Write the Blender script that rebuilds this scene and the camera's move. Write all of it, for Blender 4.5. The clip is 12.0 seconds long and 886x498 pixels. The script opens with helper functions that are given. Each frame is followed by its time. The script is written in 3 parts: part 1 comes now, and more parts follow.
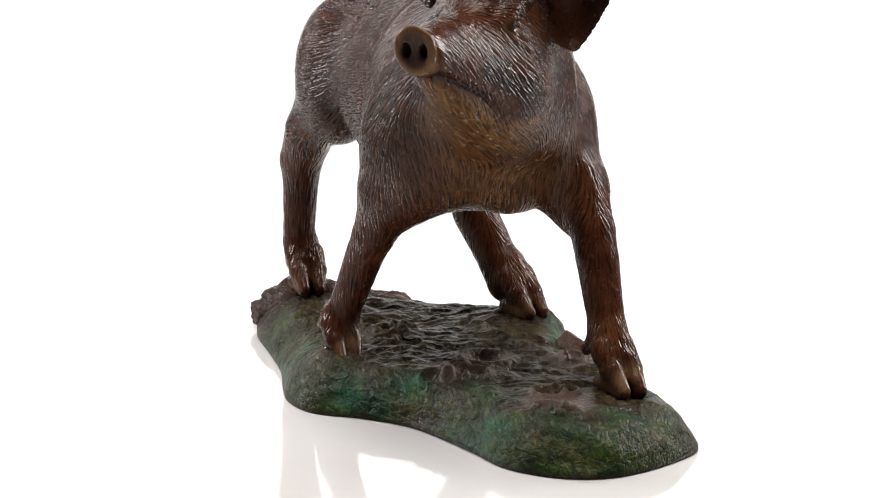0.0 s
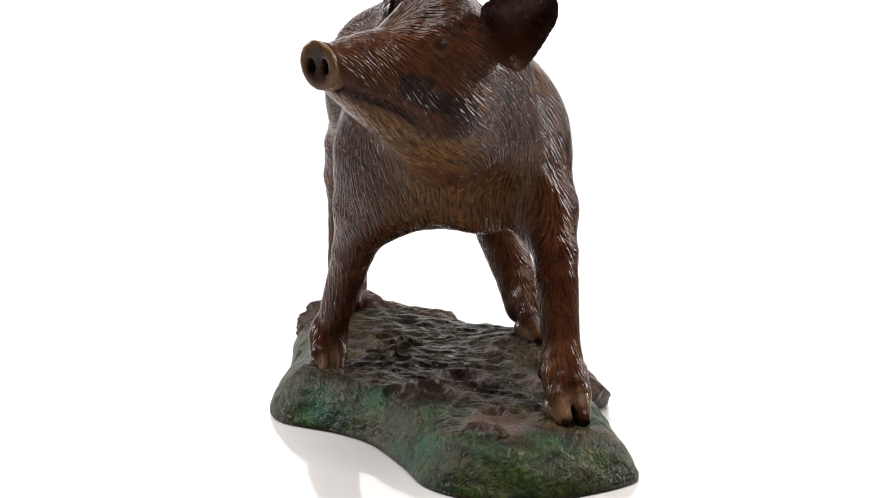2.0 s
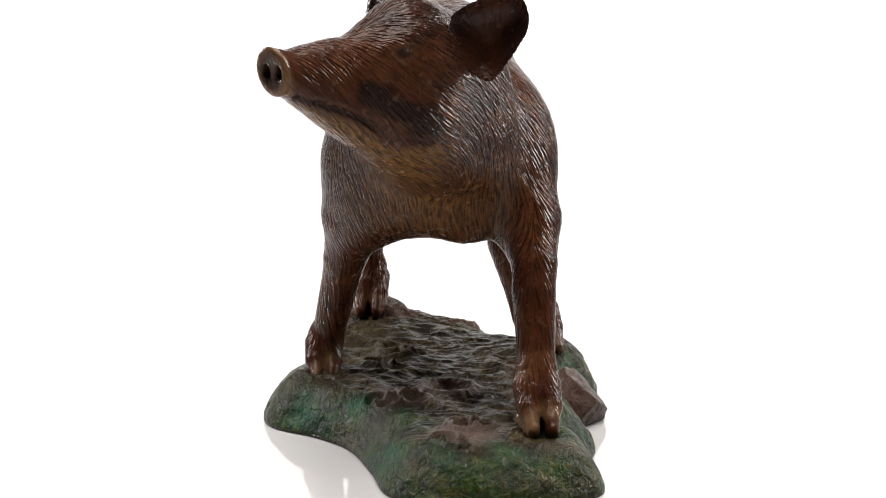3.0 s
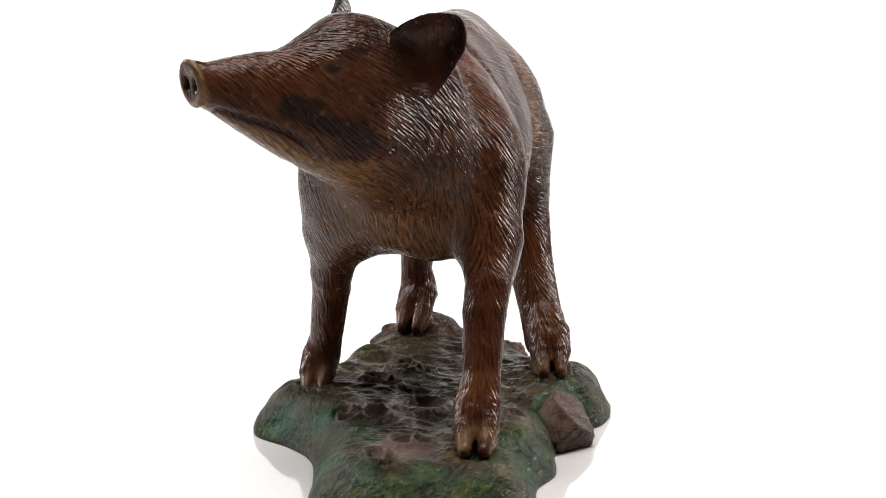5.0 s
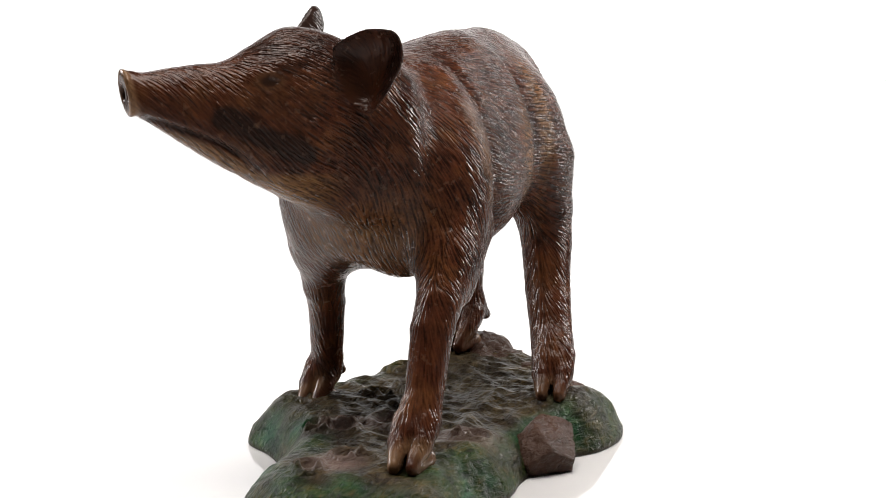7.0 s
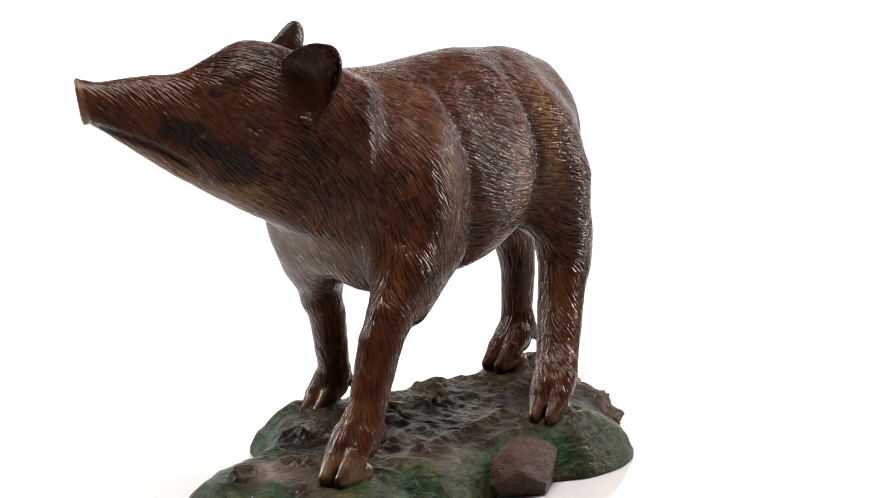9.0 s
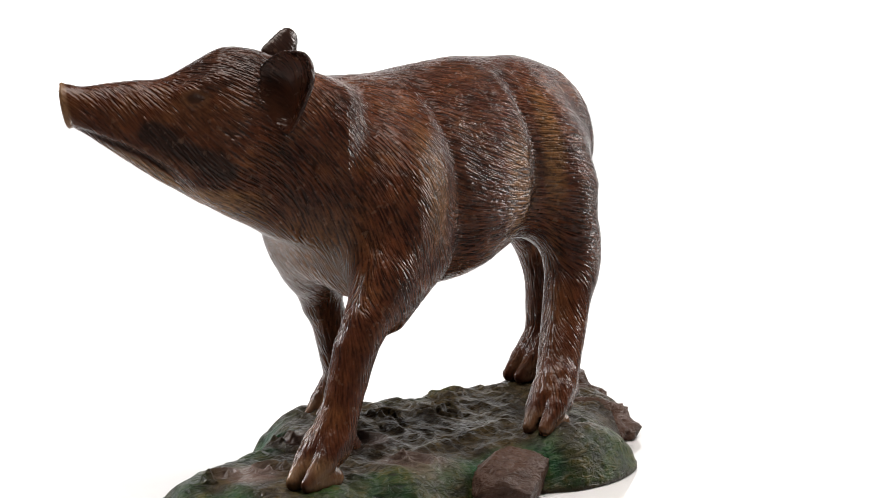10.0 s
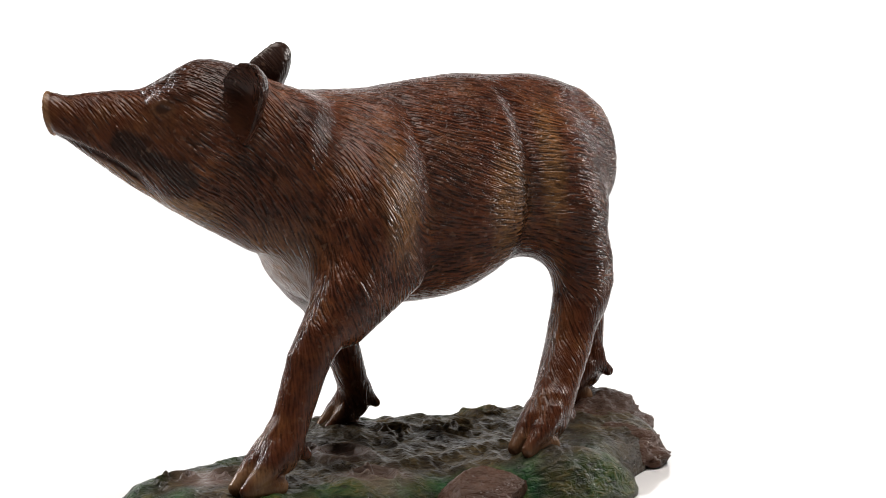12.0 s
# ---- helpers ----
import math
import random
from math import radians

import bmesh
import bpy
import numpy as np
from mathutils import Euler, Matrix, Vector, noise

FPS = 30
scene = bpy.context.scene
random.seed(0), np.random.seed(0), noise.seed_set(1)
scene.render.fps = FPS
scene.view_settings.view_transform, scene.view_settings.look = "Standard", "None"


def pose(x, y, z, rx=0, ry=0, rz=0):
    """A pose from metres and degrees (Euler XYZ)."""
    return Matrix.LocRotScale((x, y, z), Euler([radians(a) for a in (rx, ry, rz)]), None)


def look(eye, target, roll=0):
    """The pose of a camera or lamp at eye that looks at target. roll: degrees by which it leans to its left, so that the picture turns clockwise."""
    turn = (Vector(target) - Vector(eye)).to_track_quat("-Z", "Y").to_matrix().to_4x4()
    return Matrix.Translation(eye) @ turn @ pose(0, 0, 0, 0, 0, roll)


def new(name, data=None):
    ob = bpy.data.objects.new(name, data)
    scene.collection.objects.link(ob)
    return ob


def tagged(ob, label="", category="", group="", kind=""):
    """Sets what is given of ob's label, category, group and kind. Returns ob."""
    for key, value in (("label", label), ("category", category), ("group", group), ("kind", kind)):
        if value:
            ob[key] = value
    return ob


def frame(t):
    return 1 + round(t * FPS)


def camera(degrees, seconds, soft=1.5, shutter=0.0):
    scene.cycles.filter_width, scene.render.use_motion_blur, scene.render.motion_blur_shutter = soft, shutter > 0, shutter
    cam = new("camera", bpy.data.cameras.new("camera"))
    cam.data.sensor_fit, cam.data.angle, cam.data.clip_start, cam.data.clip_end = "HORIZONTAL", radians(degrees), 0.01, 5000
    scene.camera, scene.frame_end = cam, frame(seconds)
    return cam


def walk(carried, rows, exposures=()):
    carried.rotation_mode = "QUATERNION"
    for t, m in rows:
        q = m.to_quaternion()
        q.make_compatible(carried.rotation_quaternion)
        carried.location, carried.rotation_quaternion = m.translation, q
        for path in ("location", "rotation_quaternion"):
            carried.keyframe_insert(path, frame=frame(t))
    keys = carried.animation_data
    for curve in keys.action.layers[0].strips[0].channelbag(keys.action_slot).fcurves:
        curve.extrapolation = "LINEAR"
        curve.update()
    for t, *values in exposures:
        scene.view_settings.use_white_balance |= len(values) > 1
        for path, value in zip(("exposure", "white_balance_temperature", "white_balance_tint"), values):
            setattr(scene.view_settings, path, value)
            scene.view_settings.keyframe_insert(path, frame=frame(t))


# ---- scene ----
cam = camera(20.87, 12.0, soft=0.7)

EYE = (0.0, -1.8, 0.4617)


def tilt(t):
    return math.degrees(-0.19789 + 0.0039 * t - 0.00002 * t * t)


def turn(t):
    """Turn of the statue on its axis, degrees."""
    return math.degrees(-0.10668 * t - 0.000014 * t * t - 0.0000108 * t ** 3)


def camera_pose(t):
    return pose(*EYE, 90 + tilt(t), 0, -0.04) @ pose(0, 0, 0, 0, 0, 1.03)


walk(cam, [(0.5 * k, camera_pose(0.5 * k)) for k in range(25)])

# ---------------------------------------------------------------- light
world = bpy.data.worlds.new("studio_air")
scene.world = world
world.use_nodes = True
world.node_tree.nodes["Background"].inputs[0].default_value = (1.0, 0.99, 0.98, 1)
world.node_tree.nodes["Background"].inputs[1].default_value = 0.05


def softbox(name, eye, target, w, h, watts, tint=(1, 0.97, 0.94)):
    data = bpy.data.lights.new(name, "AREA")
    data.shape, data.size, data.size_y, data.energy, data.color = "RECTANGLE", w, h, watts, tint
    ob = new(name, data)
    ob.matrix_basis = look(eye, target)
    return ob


# lamps out of view, placed after the highlights on the bronze
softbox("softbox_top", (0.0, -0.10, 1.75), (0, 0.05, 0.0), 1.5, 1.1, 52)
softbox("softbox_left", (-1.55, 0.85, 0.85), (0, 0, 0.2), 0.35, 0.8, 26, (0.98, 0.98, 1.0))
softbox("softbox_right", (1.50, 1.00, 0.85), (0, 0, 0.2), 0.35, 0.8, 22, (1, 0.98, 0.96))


# ---------------------------------------------------------------- materials
def material(name):
    m = bpy.data.materials.new(name)
    m.use_nodes = True
    nt = m.node_tree
    bsdf = nt.nodes["Principled BSDF"]

    def node(kind, **props):
        n = nt.nodes.new(kind)
        for key, value in props.items():
            if key == "operation":
                n.operation = value
            elif key == "blend":
                n.blend_type = value
            elif key == "data":
                n.data_type = value
        return n
    return m, nt, bsdf, node


def wire(nt, a, b):
    nt.links.new(a, b)


def noise_tex(nt, node, vec, scale, detail=3, rough=0.55, distortion=0.0):
    n = node("ShaderNodeTexNoise")
    n.inputs["Scale"].default_value = scale
    n.inputs["Detail"].default_value = detail
    n.inputs["Roughness"].default_value = rough
    n.inputs["Distortion"].default_value = distortion
    if vec is not None:
        wire(nt, vec, n.inputs["Vector"])
    return n.outputs["Fac"]


def ramp(nt, node, fac, stops):
    n = node("ShaderNodeValToRGB")
    e = n.color_ramp.elements
    while len(e) < len(stops):
        e.new(0.5)
    for k, (p, c) in enumerate(stops):
        e[k].position = p
        e[k].color = (*c, 1) if len(c) == 3 else c
    wire(nt, fac, n.inputs[0])
    return n.outputs[0]


def mixc(nt, node, fac, a, b, blend="MIX"):
    n = node("ShaderNodeMix", data="RGBA", blend=blend)
    for value, socket in ((fac, n.inputs[0]), (a, n.inputs[6]), (b, n.inputs[7])):
        if isinstance(value, (int, float)):
            socket.default_value = value
        elif isinstance(value, tuple):
            socket.default_value = (*value, 1)
        else:
            wire(nt, value, socket)
    return n.outputs[2]


def calc(nt, node, op, a, b=0.0):
    n = node("ShaderNodeMath", operation=op)
    for value, socket in ((a, n.inputs[0]), (b, n.inputs[1])):
        if isinstance(value, (int, float)):
            socket.default_value = value
        else:
            wire(nt, value, socket)
    return n.outputs[0]


def stretched(nt, node, vec, rot, scale):
    """Coordinates turned by rot (degrees) and then scaled axis by axis."""
    n = node("ShaderNodeMapping")
    n.inputs["Rotation"].default_value = [radians(a) for a in rot]
    n.inputs["Scale"].default_value = scale
    wire(nt, vec, n.inputs["Vector"])
    return n.outputs[0]


def attribute(nt, node, name):
    n = node("ShaderNodeAttribute")
    n.attribute_name = name
    return n


def bronze_material():
    m, nt, bsdf, node = material("patinated_bronze")
    co = node("ShaderNodeTexCoord").outputs["Object"]
    a = attribute(nt, node, "patina")
    sep = node("ShaderNodeSeparateColor")
    wire(nt, a.outputs["Color"], sep.inputs[0])
    dark, ochre, horn = sep.outputs[0], sep.outputs[1], sep.outputs[2]
    b = attribute(nt, node, "lay")
    lay = node("ShaderNodeSeparateColor")
    wire(nt, b.outputs["Color"], lay.inputs[0])
    # hair strokes: grain smeared along the way the coat lies
    flow = attribute(nt, node, "flow").outputs["Vector"]
    total = None
    for k in (-4.2, -3.5, -2.8, -2.1, -1.4, -0.7, 0.0, 0.7, 1.4, 2.1, 2.8, 3.5, 4.2):
        step = node("ShaderNodeVectorMath", operation="MULTIPLY_ADD")
        wire(nt, flow, step.inputs[0])
        step.inputs[1].default_value = (0.001 * k, 0.001 * k, 0.001 * k)
        wire(nt, co, step.inputs[2])
        g = noise_tex(nt, node, step.outputs[0], 580, 1)
        total = g if total is None else calc(nt, node, "ADD", total, g)
    mean = calc(nt, node, "MULTIPLY", total, 1 / 13)
    hair = calc(nt, node, "ADD", calc(nt, node, "MULTIPLY", calc(nt, node, "SUBTRACT", mean, 0.5), 2.8), 0.5)
    hair_soft = mixc(nt, node, lay.outputs[2], hair, (0.5, 0.5, 0.5))
    blotch = noise_tex(nt, node, co, 30, 4)
    fine = noise_tex(nt, node, co, 160, 4)
    brown = ramp(nt, node, blotch, [(0.3, (0.030, 0.0094, 0.0056)), (0.55, (0.060, 0.0190, 0.0090)), (0.75, (0.092, 0.034, 0.0130))])
    strands = ramp(nt, node, hair_soft, [(0.37, (0.30, 0.28, 0.28)), (0.5, (1, 1, 1)), (0.64, (1.65, 1.58, 1.45))])
    col = mixc(nt, node, ochre, brown, (0.150, 0.074, 0.027))
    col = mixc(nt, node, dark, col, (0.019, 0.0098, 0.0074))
    col = mixc(nt, node, horn, col, (0.22, 0.125, 0.062))
    col = mixc(nt, node, 0.85, col, strands, "MULTIPLY")
    wear = ramp(nt, node, fine, [(0.62, (0, 0, 0)), (0.8, (1, 1, 1))])
    col = mixc(nt, node, calc(nt, node, "MULTIPLY", wear, 0.35), col, (0.2, 0.1, 0.05))
    wire(nt, col, bsdf.inputs["Base Color"])
    bsdf.inputs["Metallic"].default_value = 0.0
    bsdf.inputs["Specular IOR Level"].default_value = 0.18
    bsdf.inputs["Specular Tint"].default_value = (0.95, 0.82, 0.76, 1)
    rough = ramp(nt, node, fine, [(0.3, (0.16, 0.16, 0.16)), (0.7, (0.30, 0.30, 0.30))])
    wire(nt, rough, bsdf.inputs["Roughness"])
    bsdf.inputs["Coat Weight"].default_value = 0.03
    bsdf.inputs["Coat Roughness"].default_value = 0.1
    bump = node("ShaderNodeBump")
    bump.inputs["Strength"].default_value = 1.0
    bump.inputs["Distance"].default_value = 0.0025
    wire(nt, hair_soft, bump.inputs["Height"])
    bump2 = node("ShaderNodeBump")
    bump2.inputs["Strength"].default_value = 0.35
    bump2.inputs["Distance"].default_value = 0.0012
    wire(nt, fine, bump2.inputs["Height"])
    wire(nt, bump.outputs[0], bump2.inputs["Normal"])
    wire(nt, bump2.outputs[0], bsdf.inputs["Normal"])
    wire(nt, bump2.outputs[0], bsdf.inputs["Coat Normal"])
    return m


def ground_material(name, rock):
    m, nt, bsdf, node = material(name)
    co = node("ShaderNodeTexCoord").outputs["Object"]
    big = noise_tex(nt, node, co, 14, 4)
    blade = noise_tex(nt, node, stretched(nt, node, co, (0, 0, 25), (95, 240, 240)), 1.0, 3, 0.6, 0.7)
    fine = noise_tex(nt, node, co, 240, 4)
    earth = ramp(nt, node, fine, [(0.3, (0.016, 0.010, 0.006)), (0.55, (0.041, 0.026, 0.016)), (0.75, (0.095, 0.064, 0.044))])
    if rock:
        col = mixc(nt, node, 0.75, earth, ramp(nt, node, big, [(0.35, (0.026, 0.012, 0.008)), (0.7, (0.10, 0.050, 0.034))]))
    else:
        a = attribute(nt, node, "patina")
        sep = node("ShaderNodeSeparateColor")
        wire(nt, a.outputs["Color"], sep.inputs[0])
        green = ramp(nt, node, blade, [(0.32, (0.008, 0.012, 0.003)), (0.46, (0.014, 0.042, 0.008)), (0.58, (0.036, 0.050, 0.010)), (0.72, (0.100, 0.082, 0.022))])
        tealy = ramp(nt, node, blade, [(0.35, (0.002, 0.03, 0.016)), (0.7, (0.006, 0.11, 0.055))])
        patch = ramp(nt, node, big, [(0.50, (0, 0, 0)), (0.62, (1, 1, 1))])
        green = mixc(nt, node, calc(nt, node, "MULTIPLY", patch, 0.75), green, tealy)
        olive = ramp(nt, node, blade, [(0.36, (0.017, 0.012, 0.005)), (0.52, (0.046, 0.034, 0.014)), (0.68, (0.110, 0.076, 0.036))])
        earth = mixc(nt, node, 0.72, earth, olive)
        col = mixc(nt, node, sep.outputs[0], earth, green)
        tint = ramp(nt, node, noise_tex(nt, node, co, 38, 3), [(0.38, (0.45, 0.42, 0.4)), (0.6, (1.1, 1.1, 1.0)), (0.75, (1.6, 1.45, 1.1))])
        col = mixc(nt, node, 1.0, col, tint, "MULTIPLY")
        col = mixc(nt, node, sep.outputs[1], col, (0.15, 0.10, 0.082))
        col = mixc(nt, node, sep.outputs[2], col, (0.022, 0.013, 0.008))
    wire(nt, col, bsdf.inputs["Base Color"])
    bsdf.inputs["Specular IOR Level"].default_value = 0.15
    bsdf.inputs["Specular Tint"].default_value = (0.95, 0.82, 0.76, 1)
    wire(nt, ramp(nt, node, fine, [(0.3, (0.24, 0.24, 0.24)), (0.7, (0.52, 0.52, 0.52))]), bsdf.inputs["Roughness"])
    bsdf.inputs["Coat Weight"].default_value = 0.03
    bsdf.inputs["Coat Roughness"].default_value = 0.12
    bump = node("ShaderNodeBump")
    bump.inputs["Strength"].default_value = 0.9
    bump.inputs["Distance"].default_value = 0.0032
    wire(nt, calc(nt, node, "ADD", blade, calc(nt, node, "MULTIPLY", fine, 0.4)), bump.inputs["Height"])
    wire(nt, bump.outputs[0], bsdf.inputs["Normal"])
    wire(nt, bump.outputs[0], bsdf.inputs["Coat Normal"])
    return m


def acrylic_material():
    m, nt, bsdf, node = material("white_acrylic")
    co = node("ShaderNodeTexCoord").outputs["Object"]
    haze = noise_tex(nt, node, co, 6, 4)
    wire(nt, ramp(nt, node, haze, [(0.3, (0.655, 0.63, 0.62)), (0.7, (0.69, 0.67, 0.66))]), bsdf.inputs["Base Color"])
    wire(nt, ramp(nt, node, noise_tex(nt, node, co, 40, 4), [(0.3, (0.03, 0.03, 0.03)), (0.8, (0.06, 0.06, 0.06))]), bsdf.inputs["Roughness"])
    bsdf.inputs["IOR"].default_value = 1.49
    return m


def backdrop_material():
    m, nt, bsdf, node = material("glowing_white_backdrop")
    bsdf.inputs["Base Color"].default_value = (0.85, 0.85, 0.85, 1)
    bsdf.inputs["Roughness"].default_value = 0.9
    # the backdrop glows itself; emission stands in for light falling on it
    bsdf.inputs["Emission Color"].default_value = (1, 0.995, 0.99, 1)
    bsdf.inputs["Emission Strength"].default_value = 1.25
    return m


def dark_wall():
    m, nt, bsdf, node = material("dark_grey_surround")
    co = node("ShaderNodeTexCoord").outputs["Object"]
    wire(nt, ramp(nt, node, noise_tex(nt, node, co, 8, 5), [(0.3, (0.03, 0.03, 0.032)), (0.7, (0.045, 0.045, 0.047))]), bsdf.inputs["Base Color"])
    bsdf.inputs["Roughness"].default_value = 0.85
    return m


BRONZE = bronze_material()
TURF = ground_material("painted_turf", False)
ROCK = ground_material("painted_rock", True)
ACRYLIC = acrylic_material()
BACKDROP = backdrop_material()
DARK = dark_wall()


# ---------------------------------------------------------------- the studio
def slab(name, lo, hi, mat, label, category):
    bm = bmesh.new()
    bmesh.ops.create_cube(bm, size=1.0)
    for v in bm.verts:
        v.co = [lo[k] + (v.co[k] + 0.5) * (hi[k] - lo[k]) for k in range(3)]
    me = bpy.data.meshes.new(name)
    bm.to_mesh(me)
    bm.free()
    me.materials.append(mat)
    return tagged(new(name, me), label, category, kind="structure")


slab("floor", (-3, -3, -0.05), (3, 3, 0), ACRYLIC, "glossy white acrylic studio floor", "floor")
slab("backdrop", (-1.3, 2.9, 0.0), (1.3, 2.94, 1.4), BACKDROP, "plain white studio backdrop with a glow of its own", "backdrop")
# unseen walls and ceiling, added dark to keep stray light off the bronze
slab("wall_far", (-3, 3.0, -0.05), (3, 3.05, 2.8), DARK, "unseen dark grey studio wall, added to cut stray light", "wall")
slab("wall_left", (-3.05, -3, -0.05), (-3, 3, 2.8), DARK, "unseen dark grey studio wall, added to cut stray light", "wall")
slab("wall_right", (3, -3, -0.05), (3.05, 3, 2.8), DARK, "unseen dark grey studio wall, added to cut stray light", "wall")
slab("wall_behind", (-3, -3.05, -0.05), (3, -3, 2.8), DARK, "unseen dark grey studio wall, added to cut stray light", "wall")
slab("ceiling", (-3, -3, 2.8), (3, 3, 2.85), DARK, "unseen dark grey studio ceiling, added to cut stray light", "ceiling")


# ---------------------------------------------------------------- sculpting in a distance field
def smin(a, b, k):
    h = np.clip(0.5 + 0.5 * (b - a) / k, 0, 1)
    return b + (a - b) * h - k * h * (1 - h)


def curve(x, xs, ys):
    """A smooth curve through a short table."""
    xs, ys = np.asarray(xs, float), np.asarray(ys, float)
    d = np.gradient(ys, xs)
    x = np.clip(x, xs[0], xs[-1])
    i = np.clip(np.searchsorted(xs, x) - 1, 0, len(xs) - 2)
    h = xs[i + 1] - xs[i]
    u = (x - xs[i]) / h
    return ((2 * u ** 3 - 3 * u ** 2 + 1) * ys[i] + (u ** 3 - 2 * u ** 2 + u) * h * d[i]
            + (3 * u ** 2 - 2 * u ** 3) * ys[i + 1] + (u ** 3 - u ** 2) * h * d[i + 1])


class Clay:
    def __init__(self, lo, hi, step):
        self.lo, self.step = np.array(lo, float), step
        n = np.ceil((np.array(hi) - self.lo) / step).astype(int) + 1
        self.axes = [self.lo[k] + step * np.arange(n[k]) for k in range(3)]
        self.d = np.full(n, 0.1, np.float32)

    def window(self, lo, hi):
        sl = tuple(slice(max(0, int((lo[k] - self.lo[k]) / self.step)), max(1, int((hi[k] - self.lo[k]) / self.step) + 2)) for k in range(3))
        x, y, z = np.meshgrid(*[self.axes[k][sl[k]] for k in range(3)], indexing="ij", sparse=True)
        return sl, x, y, z

    def put(self, field, lo, hi, k, cut=False):
        sl, x, y, z = self.window(lo, hi)
        f = field(x, y, z)
        self.d[sl] = -smin(-self.d[sl], f, k) if cut else smin(self.d[sl], f, k)

    def limb(self, points, k=0.012):
        """A chain of tapered round pieces: (x, y, z, radius) each."""
        r = max(p[3] for p in points) + 0.02
        lo = [min(p[i] for p in points) - r for i in range(3)]
        hi = [max(p[i] for p in points) + r for i in range(3)]

        def field(x, y, z):
            d = None
            for (ax, ay, az, ra), (bx, by, bz, rb) in zip(points, points[1:]):
                vx, vy, vz = bx - ax, by - ay, bz - az
                ll = vx * vx + vy * vy + vz * vz + 1e-12
                h = np.clip(((x - ax) * vx + (y - ay) * vy + (z - az) * vz) / ll, 0, 1)
                e = np.sqrt((x - ax - h * vx) ** 2 + (y - ay - h * vy) ** 2 + (z - az - h * vz) ** 2) - (ra + (rb - ra) * h)
                d = e if d is None else smin(d, e, 0.0015)
            return d
        self.put(field, lo, hi, k)

    def egg(self, at, radii, turn=(0, 0, 0), k=0.01, cut=False):
        m = np.array(Euler([radians(a) for a in turn]).to_matrix().transposed())
        r = max(radii) + 0.02

        def field(x, y, z):
            p = [(m[i][0] * (x - at[0]) + m[i][1] * (y - at[1]) + m[i][2] * (z - at[2])) / radii[i] for i in range(3)]
            q = np.sqrt(p[0] ** 2 + p[1] ** 2 + p[2] ** 2)
            return (q - 1) * min(radii) * np.clip(0.6 + 0.4 * q, 0.6, 1.4)
        self.put(field, [c - r for c in at], [c + r for c in at], k, cut)

    def soften(self, lo, hi, passes, edge):
        """Evens out the clay inside a window."""
        sl, x, y, z = self.window(lo, hi)
        fade = 1.0
        for c, a, b in ((x, lo[0], hi[0]), (y, lo[1], hi[1]), (z, lo[2], hi[2])):
            fade = fade * np.clip(np.minimum(c - a, b - c) / edge, 0, 1)
        fade = fade.astype(np.float32)
        d = self.d[sl].copy()
        for _ in range(passes):
            m = d.copy()
            m[1:-1, 1:-1, 1:-1] = (d[:-2, 1:-1, 1:-1] + d[2:, 1:-1, 1:-1] + d[1:-1, :-2, 1:-1] + d[1:-1, 2:, 1:-1] + d[1:-1, 1:-1, :-2] + d[1:-1, 1:-1, 2:]) / 6
            d += fade * (m - d)
        self.d[sl] = d

    def skin(self):
        """Vertices and quads of the zero surface."""
        d, n = self.d, self.d.shape
        ins = d < 0
        c = np.zeros(tuple(m - 1 for m in n), np.uint8)
        for i in (0, 1):
            for j in (0, 1):
                for k in (0, 1):
                    c += ins[i:n[0] - 1 + i, j:n[1] - 1 + j, k:n[2] - 1 + k]
        cells = np.argwhere((c > 0) & (c < 8))
        index = np.full(c.shape, -1, np.int64)
        index[tuple(cells.T)] = np.arange(len(cells))
        total, count = np.zeros((len(cells), 3)), np.zeros(len(cells))
        corners = [(i, j, k) for i in (0, 1) for j in (0, 1) for k in (0, 1)]
        for a in corners:
            for ax in range(3):
                if a[ax]:
                    continue
                b = tuple(v + (m == ax) for m, v in enumerate(a))
                da, db = d[tuple((cells + a).T)], d[tuple((cells + b).T)]
                ok = (da < 0) != (db < 0)
                u = np.where(ok, da / np.where(ok, da - db, 1), 0)
                p = np.tile(np.array(a, float), (len(cells), 1))
                p[:, ax] += u
                total[ok] += p[ok]
                count[ok] += 1
        verts = self.lo + self.step * (cells + total / count[:, None])
        quads = []
        for ax in range(3):
            o1, o2 = [k for k in range(3) if k != ax]
            s0 = [slice(1, m - 1) for m in n]
            s1 = [slice(1, m - 1) for m in n]
            s0[ax], s1[ax] = slice(0, n[ax] - 1), slice(1, n[ax])
            a, b = ins[tuple(s0)], ins[tuple(s1)]
            base = np.array([0 if k == ax else 1 for k in range(3)])
            for flip, hit in ((False, a & ~b), (True, ~a & b)):
                e = np.argwhere(hit) + base
                ring = []
                for u, w in ((-1, -1), (0, -1), (0, 0), (-1, 0)):
                    q = e.copy()
                    q[:, o1] += u
                    q[:, o2] += w
                    ring.append(index[tuple(q.T)])
                f = np.stack(ring, 1)
                if flip != (ax == 1):
                    f = f[:, ::-1]
                quads.append(f)
        return verts, np.concatenate(quads)


def mesh_of(name, verts, faces, mat):
    me = bpy.data.meshes.new(name)
    me.vertices.add(len(verts))
    me.vertices.foreach_set("co", np.asarray(verts, np.float32).ravel())
    me.loops.add(faces.size)
    me.loops.foreach_set("vertex_index", np.asarray(faces, np.int32).ravel())
    me.polygons.add(len(faces))
    me.polygons.foreach_set("loop_start", np.arange(0, faces.size, faces.shape[1], dtype=np.int32))
    me.update(calc_edges=True)
    me.validate()
    me.polygons.foreach_set("use_smooth", np.ones(len(me.polygons), bool))
    me.materials.append(mat)
    return me


